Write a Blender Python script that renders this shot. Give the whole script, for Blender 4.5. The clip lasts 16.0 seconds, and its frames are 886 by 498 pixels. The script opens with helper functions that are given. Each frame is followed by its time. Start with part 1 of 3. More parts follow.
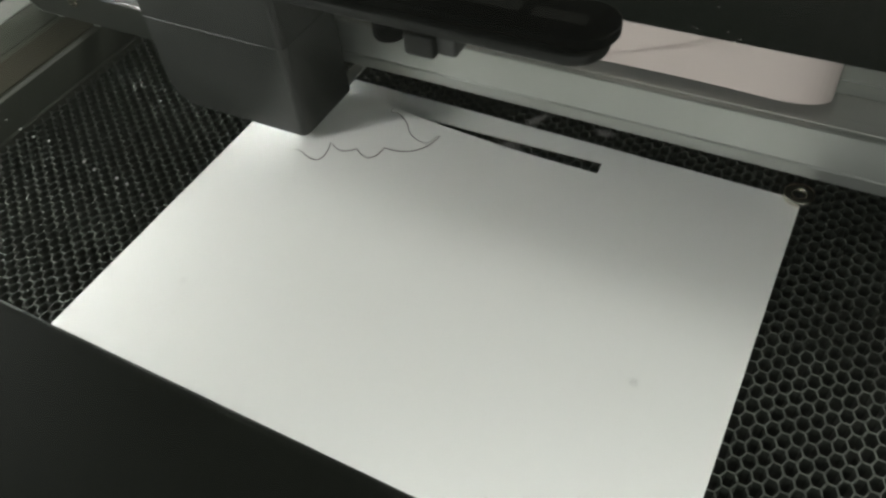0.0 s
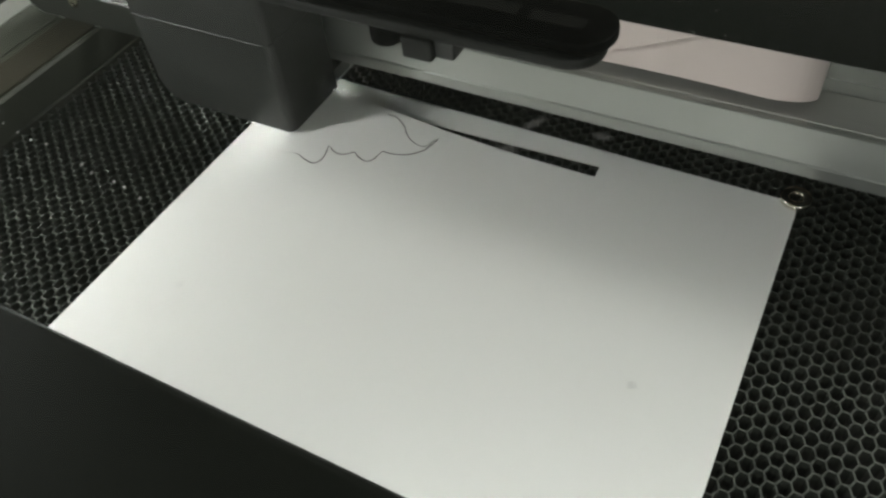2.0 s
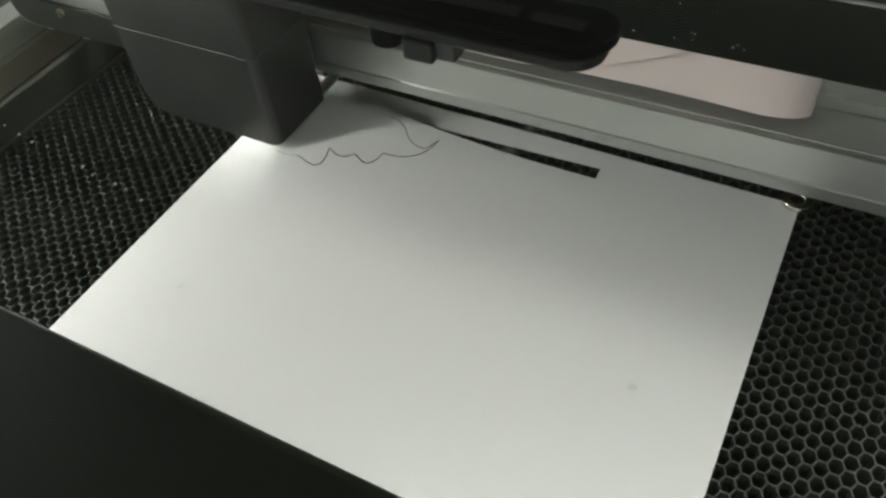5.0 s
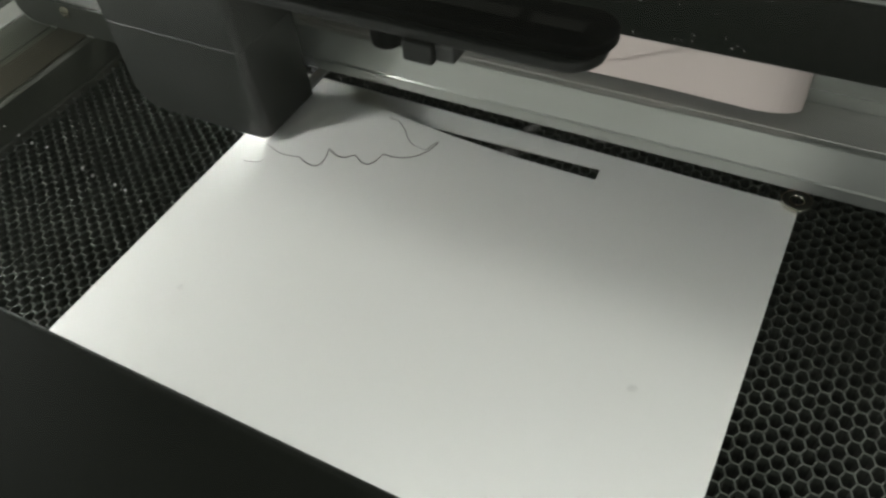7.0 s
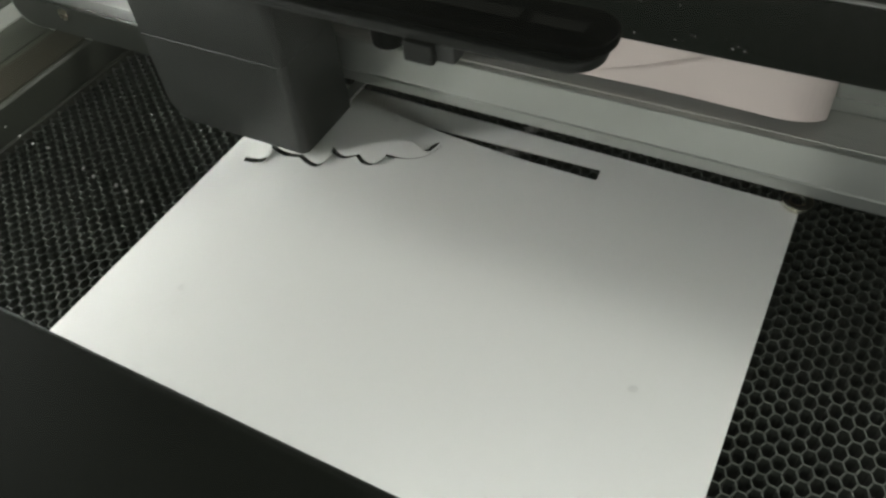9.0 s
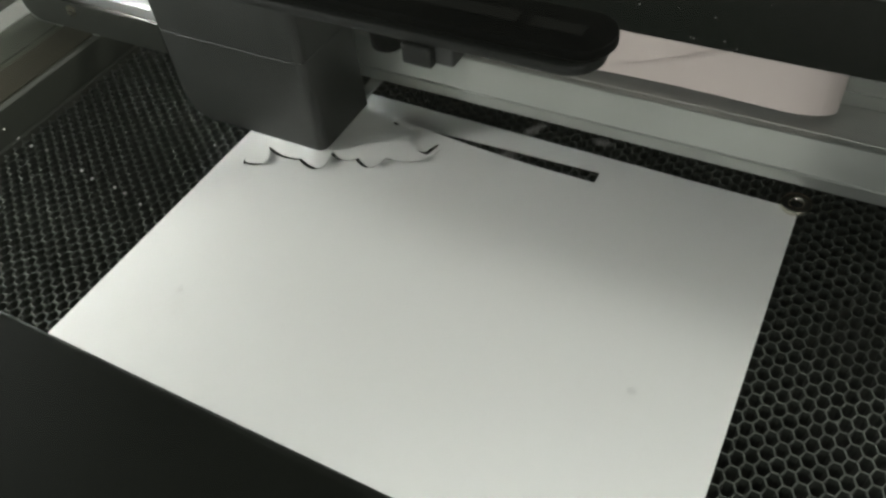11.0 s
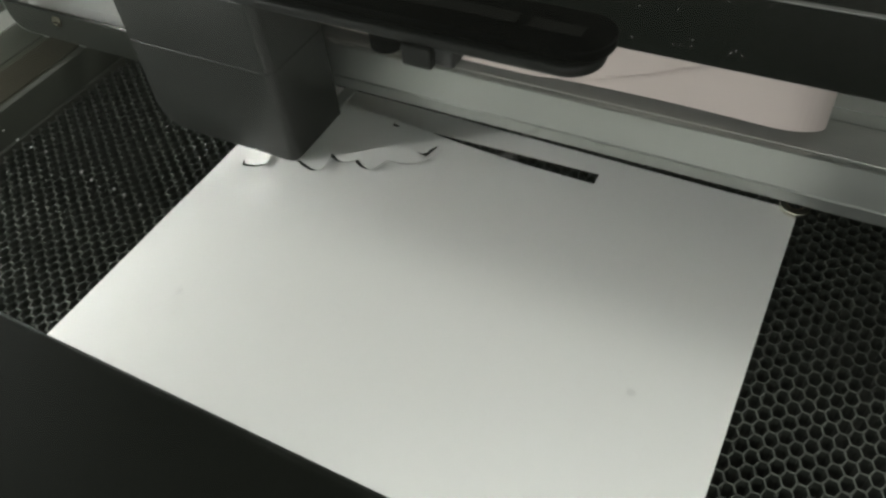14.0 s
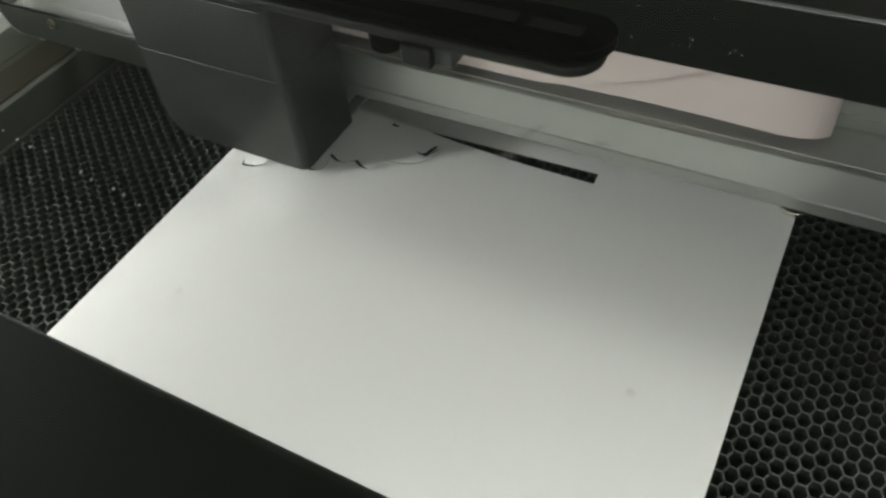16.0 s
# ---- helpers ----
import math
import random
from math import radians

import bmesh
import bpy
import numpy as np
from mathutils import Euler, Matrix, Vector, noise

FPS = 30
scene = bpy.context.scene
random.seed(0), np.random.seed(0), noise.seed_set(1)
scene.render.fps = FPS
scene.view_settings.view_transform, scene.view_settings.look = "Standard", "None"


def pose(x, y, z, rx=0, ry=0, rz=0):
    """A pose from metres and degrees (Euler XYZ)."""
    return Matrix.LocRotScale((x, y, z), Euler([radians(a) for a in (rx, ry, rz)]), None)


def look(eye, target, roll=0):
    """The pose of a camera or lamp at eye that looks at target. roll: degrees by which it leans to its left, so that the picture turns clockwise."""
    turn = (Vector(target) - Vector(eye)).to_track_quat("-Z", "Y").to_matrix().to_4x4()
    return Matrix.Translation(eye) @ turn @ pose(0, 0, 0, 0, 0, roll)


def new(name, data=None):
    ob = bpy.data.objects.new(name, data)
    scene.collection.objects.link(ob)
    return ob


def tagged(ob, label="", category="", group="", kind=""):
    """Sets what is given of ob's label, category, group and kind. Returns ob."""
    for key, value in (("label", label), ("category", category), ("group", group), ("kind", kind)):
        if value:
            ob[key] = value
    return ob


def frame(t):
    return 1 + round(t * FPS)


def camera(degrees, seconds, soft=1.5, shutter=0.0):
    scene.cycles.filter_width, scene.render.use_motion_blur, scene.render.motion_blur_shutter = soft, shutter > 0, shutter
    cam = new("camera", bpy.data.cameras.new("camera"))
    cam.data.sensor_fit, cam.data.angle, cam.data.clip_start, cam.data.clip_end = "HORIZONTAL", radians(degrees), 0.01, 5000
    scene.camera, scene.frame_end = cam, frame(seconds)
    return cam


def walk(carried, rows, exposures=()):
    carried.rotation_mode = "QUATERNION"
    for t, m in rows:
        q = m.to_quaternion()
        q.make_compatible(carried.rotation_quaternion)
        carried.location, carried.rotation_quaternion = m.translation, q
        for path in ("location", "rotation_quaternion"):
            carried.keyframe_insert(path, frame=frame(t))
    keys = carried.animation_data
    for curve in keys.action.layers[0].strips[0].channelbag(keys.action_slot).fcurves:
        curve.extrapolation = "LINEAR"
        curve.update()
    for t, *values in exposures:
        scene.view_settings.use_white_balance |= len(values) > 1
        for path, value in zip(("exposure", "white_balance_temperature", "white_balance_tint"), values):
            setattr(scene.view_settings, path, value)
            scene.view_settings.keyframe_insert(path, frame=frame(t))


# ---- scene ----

# ---------------------------------------------------------------- camera
cam = camera(58.2, 16.0, soft=2.6)
BASE = pose(0, 0, 0.298, 41.995, 5.126, 27.898)
# seconds, degrees of pitch and of yaw: a slow sag of the held camera
PATH = [(0, -0.488, 0.061), (0.5, -0.387, -0.010), (1, -0.285, -0.071), (1.5, -0.265, -0.081), (2, -0.254, -0.102),
        (2.5, -0.220, -0.110), (3, -0.218, -0.081), (3.5, -0.200, -0.051), (4, -0.142, -0.051), (6.5, -0.092, -0.030),
        (7, -0.040, -0.061), (7.5, -0.070, -0.085), (8, -0.045, -0.085), (8.5, -0.045, -0.051), (9, 0.000, -0.010),
        (11.5, 0.183, -0.102), (12, 0.172, -0.050), (12.5, 0.316, -0.173), (13, 0.264, -0.112), (13.5, 0.254, -0.112),
        (14, 0.265, -0.132), (14.5, 0.270, -0.092), (15, 0.240, -0.102), (15.5, 0.326, -0.194), (16, 0.254, -0.163)]
walk(cam, [(t, BASE @ pose(0, 0, 0, pitch, yaw, 0)) for t, pitch, yaw in PATH], exposures=[(0, 0.14), (6, 0.07), (16, 0.07)])

# ---------------------------------------------------------------- world and lamps
world = bpy.data.worlds.new("world")
scene.world = world
world.use_nodes = True
wn = world.node_tree.nodes
sky = wn.new("ShaderNodeTexSky")
sky.sky_type, sky.sun_disc = "NISHITA", False
sky.sun_elevation, sky.sun_rotation = radians(35), radians(200)
world.node_tree.links.new(sky.outputs[0], wn["Background"].inputs[0])
wn["Background"].inputs[1].default_value = 0.06


def area(name, size_x, size_y, watts, m, colour=(1, 1, 1), spread=180):
    lamp = bpy.data.lights.new(name, "AREA")
    lamp.shape, lamp.size, lamp.size_y, lamp.energy, lamp.color = "RECTANGLE", size_x, size_y, watts, colour
    lamp.spread = radians(spread)
    ob = new(name, lamp)
    ob.matrix_world = m
    return ob


# fill in an assumed window opening, the ceiling lamp behind the machine, and strips of diodes assumed inside the case
# Unseen side fill; no window is known there.
area("side_fill_light", 1.2, 1.0, 2.5, look((-1.80, -0.75, 0.80), (-0.25, 0.2, 0.0)), (1.0, 0.99, 0.95))
# Gives the light from behind and above; the lamp itself is assumed.
area("ceiling_light", 0.7, 0.7, 25, look((0.85, 1.25, 1.60), (-0.10, 0.15, 0.0)), (1.0, 0.99, 0.95))
# Unseen fill added to brighten the near side of the card.
area("front_fill_strip", 0.44, 0.012, 0.36, look((0.11, 0.000, 0.140), (0.10, 0.13, 0.0)), (1.0, 1.0, 0.98), 150)
area("diode_strip_left", 0.26, 0.012, 1.2, look((-0.505, 0.05, 0.142), (-0.26, 0.15, 0.0), 90), (1.0, 1.0, 0.98))
area("diode_strip_back", 0.20, 0.012, 0.85, look((-0.528, 0.40, 0.105), (-0.44, 0.31, 0.03)), (1.0, 1.0, 0.98))


# ---------------------------------------------------------------- materials
def material(name, colour, rough=0.5, metal=0.0, spread=0.08, grain=200.0, stains=12.0, bump=0.1, gloss_spread=0.1,
             specular=0.5, coat=0.0, stretch=(1, 1, 1), emit=None):
    """Grain and stains at two scales over a base colour, with fine relief."""
    mat = bpy.data.materials.new(name)
    mat.use_nodes = True
    n, l = mat.node_tree.nodes, mat.node_tree.links
    b = n["Principled BSDF"]
    co = n.new("ShaderNodeTexCoord")
    mp = n.new("ShaderNodeMapping")
    mp.inputs["Scale"].default_value = stretch
    l.new(co.outputs["Object"], mp.inputs[0])
    fine, wide = n.new("ShaderNodeTexNoise"), n.new("ShaderNodeTexNoise")
    fine.inputs["Scale"].default_value, wide.inputs["Scale"].default_value = grain, stains
    fine.inputs["Detail"].default_value, wide.inputs["Detail"].default_value = 4, 3
    l.new(mp.outputs[0], fine.inputs["Vector"])
    l.new(mp.outputs[0], wide.inputs["Vector"])
    add = n.new("ShaderNodeMath")
    add.operation = "ADD"
    l.new(fine.outputs["Fac"], add.inputs[0])
    l.new(wide.outputs["Fac"], add.inputs[1])
    ramp = n.new("ShaderNodeMapRange")
    ramp.inputs["From Min"].default_value, ramp.inputs["From Max"].default_value = 0.6, 1.4
    ramp.inputs["To Min"].default_value, ramp.inputs["To Max"].default_value = 1 - spread, 1 + spread
    l.new(add.outputs[0], ramp.inputs["Value"])
    mul = n.new("ShaderNodeVectorMath")
    mul.operation = "SCALE"
    mul.inputs[0].default_value = colour
    l.new(ramp.outputs[0], mul.inputs["Scale"])
    l.new(mul.outputs[0], b.inputs["Base Color"])
    rr = n.new("ShaderNodeMapRange")
    rr.inputs["From Min"].default_value, rr.inputs["From Max"].default_value = 0.3, 0.7
    rr.inputs["To Min"].default_value, rr.inputs["To Max"].default_value = max(0.02, rough - gloss_spread), min(1, rough + gloss_spread)
    l.new(wide.outputs["Fac"], rr.inputs["Value"])
    l.new(rr.outputs[0], b.inputs["Roughness"])
    b.inputs["Metallic"].default_value = metal
    b.inputs["Specular IOR Level"].default_value = specular
    b.inputs["Coat Weight"].default_value = coat
    if bump:
        bp = n.new("ShaderNodeBump")
        bp.inputs["Strength"].default_value, bp.inputs["Distance"].default_value = bump, 0.0004
        l.new(fine.outputs["Fac"], bp.inputs["Height"])
        l.new(bp.outputs[0], b.inputs["Normal"])
    if emit:
        b.inputs["Emission Color"].default_value = (*emit[:3], 1)
        b.inputs["Emission Strength"].default_value = emit[3]
    return mat


CARD = material("white_card", (0.80, 0.80, 0.78), 0.75, spread=0.015, grain=900, stains=25, bump=0.06, gloss_spread=0.05, specular=0.3)
def smudge(mat, spots):
    """Faint grey marks at given places of the card."""
    n, l = mat.node_tree.nodes, mat.node_tree.links
    co = n.new("ShaderNodeTexCoord")
    out = n["Principled BSDF"].inputs["Base Color"].links[0].from_socket
    for place, size, dark in spots:
        far, band, scale = n.new("ShaderNodeVectorMath"), n.new("ShaderNodeMapRange"), n.new("ShaderNodeVectorMath")
        far.operation, scale.operation, band.interpolation_type = "DISTANCE", "SCALE", "SMOOTHSTEP"
        far.inputs[1].default_value = place
        band.inputs["From Min"].default_value, band.inputs["From Max"].default_value = size * 0.2, size
        band.inputs["To Min"].default_value, band.inputs["To Max"].default_value = dark, 1.0
        l.new(co.outputs["Object"], far.inputs[0])
        l.new(far.outputs["Value"], band.inputs["Value"])
        l.new(out, scale.inputs[0])
        l.new(band.outputs[0], scale.inputs["Scale"])
        out = scale.outputs[0]
    l.new(out, n["Principled BSDF"].inputs["Base Color"])


smudge(CARD, [((-0.0371, 0.1865, 0), 0.0035, 0.84), ((-0.2589, 0.1498, 0), 0.0040, 0.88), ((-0.2529, 0.1418, 0), 0.0060, 0.94)])
CARD_EDGE = material("charred_edge", (0.05, 0.04, 0.03), 0.9, spread=0.3, bump=0)
ALU = material("brushed_aluminium", (0.48, 0.50, 0.47), 0.32, 0.8, spread=0.05, grain=600, stains=20, bump=0.05, stretch=(0.05, 1, 1))
ALU_DULL = material("dull_aluminium", (0.42, 0.43, 0.42), 0.42, 1.0, spread=0.08, grain=500, stains=15, bump=0.08)
# Paler copy of the beam's aluminium: strong light on its end is painted in.
ALU_LIT = material("lit_satin_aluminium", (0.88, 0.89, 0.88), 0.5, 0.8, spread=0.04, grain=600, stains=20, bump=0.05, stretch=(0.05, 1, 1))
# Paler than the wall sides: the glint on the top edges is painted in.
COMB_GLINT = material("glint_honeycomb_edge", (0.072, 0.080, 0.068), 0.5, 0.3, spread=0.7, grain=500, stains=40, bump=0)
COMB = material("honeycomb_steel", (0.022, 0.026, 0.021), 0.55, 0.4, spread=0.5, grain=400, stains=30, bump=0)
TRAY = material("tray_floor", (0.030, 0.035, 0.027), 0.8, spread=0.3, grain=300, stains=20)
BLACK = material("black_lid_border", (0.008, 0.0105, 0.0065), 0.6, specular=0.25, spread=0.15, grain=300, stains=8, bump=0.05)
HEAD = material("dark_grey_plastic", (0.0215, 0.0232, 0.0208), 0.45, spread=0.10, grain=900, stains=18, bump=0.04)
HEAD_TOP = material("grey_plastic_top", (0.06, 0.062, 0.06), 0.45, spread=0.1, grain=1500, stains=20, bump=0.1)
COVER = material("black_cover", (0.0030, 0.0046, 0.0030), 0.6, specular=0.08, spread=0.5, grain=400, stains=14, bump=0.06)
PILL = material("gloss_black", (0.0012, 0.0012, 0.0012), 0.45, specular=0.04, spread=0.1, grain=200, stains=10, bump=0)
PILL_MARK = material("dark_grey_print", (0.016, 0.016, 0.0145), 0.5, spread=0.1, bump=0, specular=0.05)
HOUSING = material("smoked_plastic", (0.013, 0.014, 0.0125), 0.5, specular=0.3, spread=0.12, grain=300, stains=20)
RIBBON = material("ribbon_cable", (0.66, 0.575, 0.54), 0.5, spread=0.03, grain=900, stains=20, bump=0.05, stretch=(0.1, 0.1, 3))
PLATE = material("grey_plate", (0.022, 0.024, 0.020), 0.4, spread=0.15, grain=300, stains=20)
TRACK = material("dull_dark_metal", (0.50, 0.50, 0.47), 0.40, 0.45, spread=0.15, grain=500, stains=15, bump=0.05, stretch=(0.05, 1, 1))
SIDE = material("side_wall_paint", (0.058, 0.063, 0.049), 0.5, spread=0.15, grain=300, stains=10)
LEDGE = material("side_ledge_metal", (0.040, 0.036, 0.023), 0.5, 0.4, spread=0.2, grain=250, stains=12, stretch=(1, 0.2, 1))
BACK = material("back_wall_paint", (0.42, 0.33, 0.26), 0.6, spread=0.1, grain=200, stains=8)
CHROME = material("nickel", (0.72, 0.68, 0.58), 0.18, 1.0, spread=0.05, grain=500, stains=60, bump=0)
BRASS = material("screw_steel", (0.55, 0.50, 0.40), 0.3, 1.0, spread=0.1, bump=0)
LENS = material("lens_black", (0.003, 0.003, 0.004), 0.08, spread=0, bump=0)
GUIDE = material("pale_grey_plastic", (0.34, 0.35, 0.33), 0.5, spread=0.06, grain=600, stains=30, bump=0.05)
# Glow for an added fill strip hidden in the head.
HEAD_FILL = material("head_fill_glow", (0.9, 0.9, 0.88), 0.5, spread=0, bump=0, emit=(1.0, 1.0, 0.97, 95))
# Pale specks: lamp glints put in as objects, plus a little dust.
SPECKS = material("dust", (0.85, 0.85, 0.82), 0.3, spread=0.05, bump=0)
dn, dl = SPECKS.node_tree.nodes, SPECKS.node_tree.links
thin, both = dn.new("ShaderNodeBsdfTranslucent"), dn.new("ShaderNodeMixShader")
thin.inputs[0].default_value, both.inputs[0].default_value = (0.98, 0.98, 0.95, 1), 0.6
dl.new(dn["Principled BSDF"].outputs[0], both.inputs[1])
dl.new(thin.outputs[0], both.inputs[2])
dl.new(both.outputs[0], dn["Material Output"].inputs[0])
WALL = material("room_wall_paint", (0.30, 0.31, 0.28), 0.8, spread=0.04, grain=60, stains=2)
WOOD = material("table_wood", (0.22, 0.14, 0.08), 0.5, spread=0.2, grain=60, stains=5, stretch=(0.1, 1, 1))
FLOOR = material("room_floor_boards", (0.25, 0.19, 0.13), 0.6, spread=0.15, grain=40, stains=3)


def glass_material():
    mat = bpy.data.materials.new("lid_glass")
    mat.use_nodes = True
    n, l = mat.node_tree.nodes, mat.node_tree.links
    n.remove(n["Principled BSDF"])
    clear, gloss, mix = n.new("ShaderNodeBsdfTransparent"), n.new("ShaderNodeBsdfGlossy"), n.new("ShaderNodeMixShader")
    face, power, fr = n.new("ShaderNodeLayerWeight"), n.new("ShaderNodeMath"), n.new("ShaderNodeMath")
    power.operation, power.inputs[1].default_value = "POWER", 5.0
    fr.operation, fr.inputs[1].default_value, fr.inputs[2].default_value = "MULTIPLY_ADD", 0.9, 0.025
    l.new(face.outputs["Facing"], power.inputs[0])
    l.new(power.outputs[0], fr.inputs[0])
    clear.inputs[0].default_value = (0.97, 0.985, 0.97, 1)
    gloss.inputs["Roughness"].default_value = 0.04
    l.new(fr.outputs[0], mix.inputs[0])
    l.new(clear.outputs[0], mix.inputs[1])
    l.new(gloss.outputs[0], mix.inputs[2])
    # A thin diffuse veil paints the haze that lifts dark areas behind the glass.
    veil, veiled = n.new("ShaderNodeBsdfDiffuse"), n.new("ShaderNodeMixShader")
    veil.inputs[0].default_value = (0.75, 0.82, 0.70, 1)
    cloud, band, co = n.new("ShaderNodeTexNoise"), n.new("ShaderNodeMapRange"), n.new("ShaderNodeTexCoord")
    cloud.inputs["Scale"].default_value, cloud.inputs["Detail"].default_value = 14, 5
    band.inputs["From Min"].default_value, band.inputs["From Max"].default_value = 0.35, 0.75
    band.inputs["To Min"].default_value, band.inputs["To Max"].default_value = 0.001, 0.009
    l.new(co.outputs["Object"], cloud.inputs["Vector"])
    l.new(cloud.outputs["Fac"], band.inputs["Value"])
    l.new(band.outputs[0], veiled.inputs[0])
    l.new(mix.outputs[0], veiled.inputs[1])
    l.new(veil.outputs[0], veiled.inputs[2])
    l.new(veiled.outputs[0], n["Material Output"].inputs[0])
    return mat


GLASS = glass_material()


# ---------------------------------------------------------------- mesh helpers
def mesh_of(bm, name, mat, smooth=False):
    me = bpy.data.meshes.new(name)
    bm.to_mesh(me)
    bm.free()
    me.materials.append(mat)
    if smooth:
        for p in me.polygons:
            p.use_smooth = True
    return me


def part(name, bm, mat, parent=None, label="", smooth=False):
    ob = new(name, mesh_of(bm, name, mat, smooth))
    ob.parent = parent
    if label:
        tagged(ob, label)
    return ob


def box(x0, x1, y0, y1, z0, z1, bevel=0.0, segments=2, bm=None):
    out = bm or bmesh.new()
    made = bmesh.ops.create_cube(out, size=1)["verts"]
    for v in made:
        v.co = Vector(((x0 + x1) / 2 + v.co.x * (x1 - x0), (y0 + y1) / 2 + v.co.y * (y1 - y0), (z0 + z1) / 2 + v.co.z * (z1 - z0)))
    if bevel:
        edges = list({e for v in made for e in v.link_edges})
        bmesh.ops.bevel(out, geom=edges, offset=bevel, segments=segments, profile=0.5, affect="EDGES")
    return out


def prism(outline, axis, a, b, bevel=0.0, segments=2):
    """An outline of (u, v) drawn out along an axis from a to b: u, v are the other two axes in order."""
    bm = bmesh.new()
    def at(u, v, w):
        return {"x": (w, u, v), "y": (u, w, v), "z": (u, v, w)}[axis]
    low = [bm.verts.new(at(u, v, a)) for u, v in outline]
    high = [bm.verts.new(at(u, v, b)) for u, v in outline]
    bm.faces.new(low)
    bm.faces.new(high)
    for i in range(len(low)):
        j = (i + 1) % len(low)
        bm.faces.new((low[i], low[j], high[j], high[i]))
    bmesh.ops.recalc_face_normals(bm, faces=bm.faces)
    if bevel:
        caps = [e for e in bm.edges if len({f for f in e.link_faces if len(f.verts) == len(low)}) == 1]
        bmesh.ops.bevel(bm, geom=caps, offset=bevel, segments=segments, profile=0.5, affect="EDGES")
    return bm


def stadium(x0, x1, y0, y1, n=16):
    r, yc = (y1 - y0) / 2, (y0 + y1) / 2
    right = [(x1 - r + r * math.cos(a), yc + r * math.sin(a)) for a in np.linspace(-math.pi / 2, math.pi / 2, n)]
    left = [(x0 + r + r * math.cos(a), yc + r * math.sin(a)) for a in np.linspace(math.pi / 2, 1.5 * math.pi, n)]
    return right + left


def lathe(profile, n=32):
    """A ring of (radius, height) points turned about z, closed on itself."""
    bm = bmesh.new()
    rings = [[bm.verts.new((r * math.cos(2 * math.pi * i / n), r * math.sin(2 * math.pi * i / n), z)) for i in range(n)] for r, z in profile]
    for k in range(len(rings)):
        a, b = rings[k], rings[(k + 1) % len(rings)]
        for i in range(n):
            bm.faces.new((a[i], a[(i + 1) % n], b[(i + 1) % n], b[i]))
    bmesh.ops.recalc_face_normals(bm, faces=bm.faces)
    return bm


def cylinder(x, y, z0, z1, r, n=24, axis="z", bevel=0.0):
    ring = [(r * math.cos(2 * math.pi * i / n), r * math.sin(2 * math.pi * i / n)) for i in range(n)]
    if axis == "z":
        return prism([(x + u, y + v) for u, v in ring], "z", z0, z1, bevel)
    return prism([(x + u, y + v) for u, v in ring], axis, z0, z1, bevel)


def thing(name, label, category, group="", kind=""):
    return tagged(new(name), label, category, group, kind)


def structure(name, bm, mat, label, category="structure"):
    return tagged(part(name, bm, mat), label, category, kind="structure")


# ---------------------------------------------------------------- the unseen room round the machine, added for bounce light and reflections
structure("room_floor", box(-1.9, 1.9, -1.9, 1.9, -0.92, -0.87), FLOOR, "brown boarded floor of the dim room", "floor")
structure("room_ceiling", box(-1.9, 1.9, -1.9, 1.9, 1.65, 1.70), WALL, "plain pale ceiling of the room", "ceiling")
structure("wall_back", box(-1.9, 1.9, 1.85, 1.9, -0.87, 1.65), WALL, "plain pale painted room wall", "wall")
structure("wall_right", box(1.85, 1.9, -1.9, 1.85, -0.87, 1.65), WALL, "plain pale painted room wall", "wall")


def wall_with_window(name, along, at, lo, hi, w0, w1, z0, z1):
    bm = bmesh.new()
    spans = [(lo, w0, -0.87, 1.65), (w1, hi, -0.87, 1.65), (w0, w1, -0.87, z0), (w0, w1, z1, 1.65)]
    for a, b, c, d in spans:
        if along == "y":
            box(at - 0.025, at + 0.025, a, b, c, d, bm=bm)
        else:
            box(a, b, at - 0.025, at + 0.025, c, d, bm=bm)
    return structure(name, bm, WALL, "unseen pale room wall with an assumed window opening", "wall")


wall_with_window("wall_left", "y", -1.875, -1.9, 1.85, -1.35, -0.15, 0.30, 1.30)
structure("wall_front", box(-1.85, 1.85, -1.9, -1.85, -0.87, 1.65), WALL, "plain pale painted room wall", "wall")
table = thing("work_table", "brown wooden table under the cutting machine", "table")
part("tabletop", box(-0.85, 0.62, -0.45, 0.75, -0.12, -0.09, 0.004), WOOD, table)
for tx in (-0.80, 0.57):
    for ty in (-0.40, 0.70):
        part("leg", box(tx - 0.03, tx + 0.03, ty - 0.03, ty + 0.03, -0.87, -0.12, 0.003), WOOD, table)

# ---------------------------------------------------------------- the machine's case
machine = thing("cutter_case", "dark grey case of a desktop laser cutter", "laser cutter")
part("base_plate", box(-0.56, 0.33, -0.10, 0.56, -0.09, -0.045, 0.003), SIDE, machine)
part("back_panel", box(-0.56, 0.33, 0.50, 0.55, -0.045, 0.150, 0.003), BACK, machine)
part("side_panel", box(-0.56, -0.535, -0.10, 0.50, -0.045, 0.150, 0.002), SIDE, machine)
part("side_panel", box(0.30, 0.33, -0.10, 0.50, -0.045, 0.150, 0.002), SIDE, machine)
part("front_panel", box(-0.535, 0.30, -0.10, -0.06, -0.045, 0.150, 0.002), SIDE, machine)
# stepped rails along the left side
part("side_step", prism([(-0.535, -0.045), (-0.4424, -0.045), (-0.4424, 0.0195), (-0.4440, 0.0211), (-0.535, 0.0211)], "y", -0.06, 0.50), SIDE, machine)
part("rail", box(-0.4730, -0.4455, -0.06, 0.50, 0.0211, 0.0225, 0.0005), LEDGE, machine, "worn brownish metal guide strip")
part("rail", box(-0.4985, -0.4800, -0.06, 0.50, 0.0211, 0.0222, 0.0004), SIDE, machine)
part("rail", box(-0.5340, -0.5120, -0.06, 0.50, 0.0211, 0.0223, 0.0004), TRACK, machine, "dull metal guide rail")
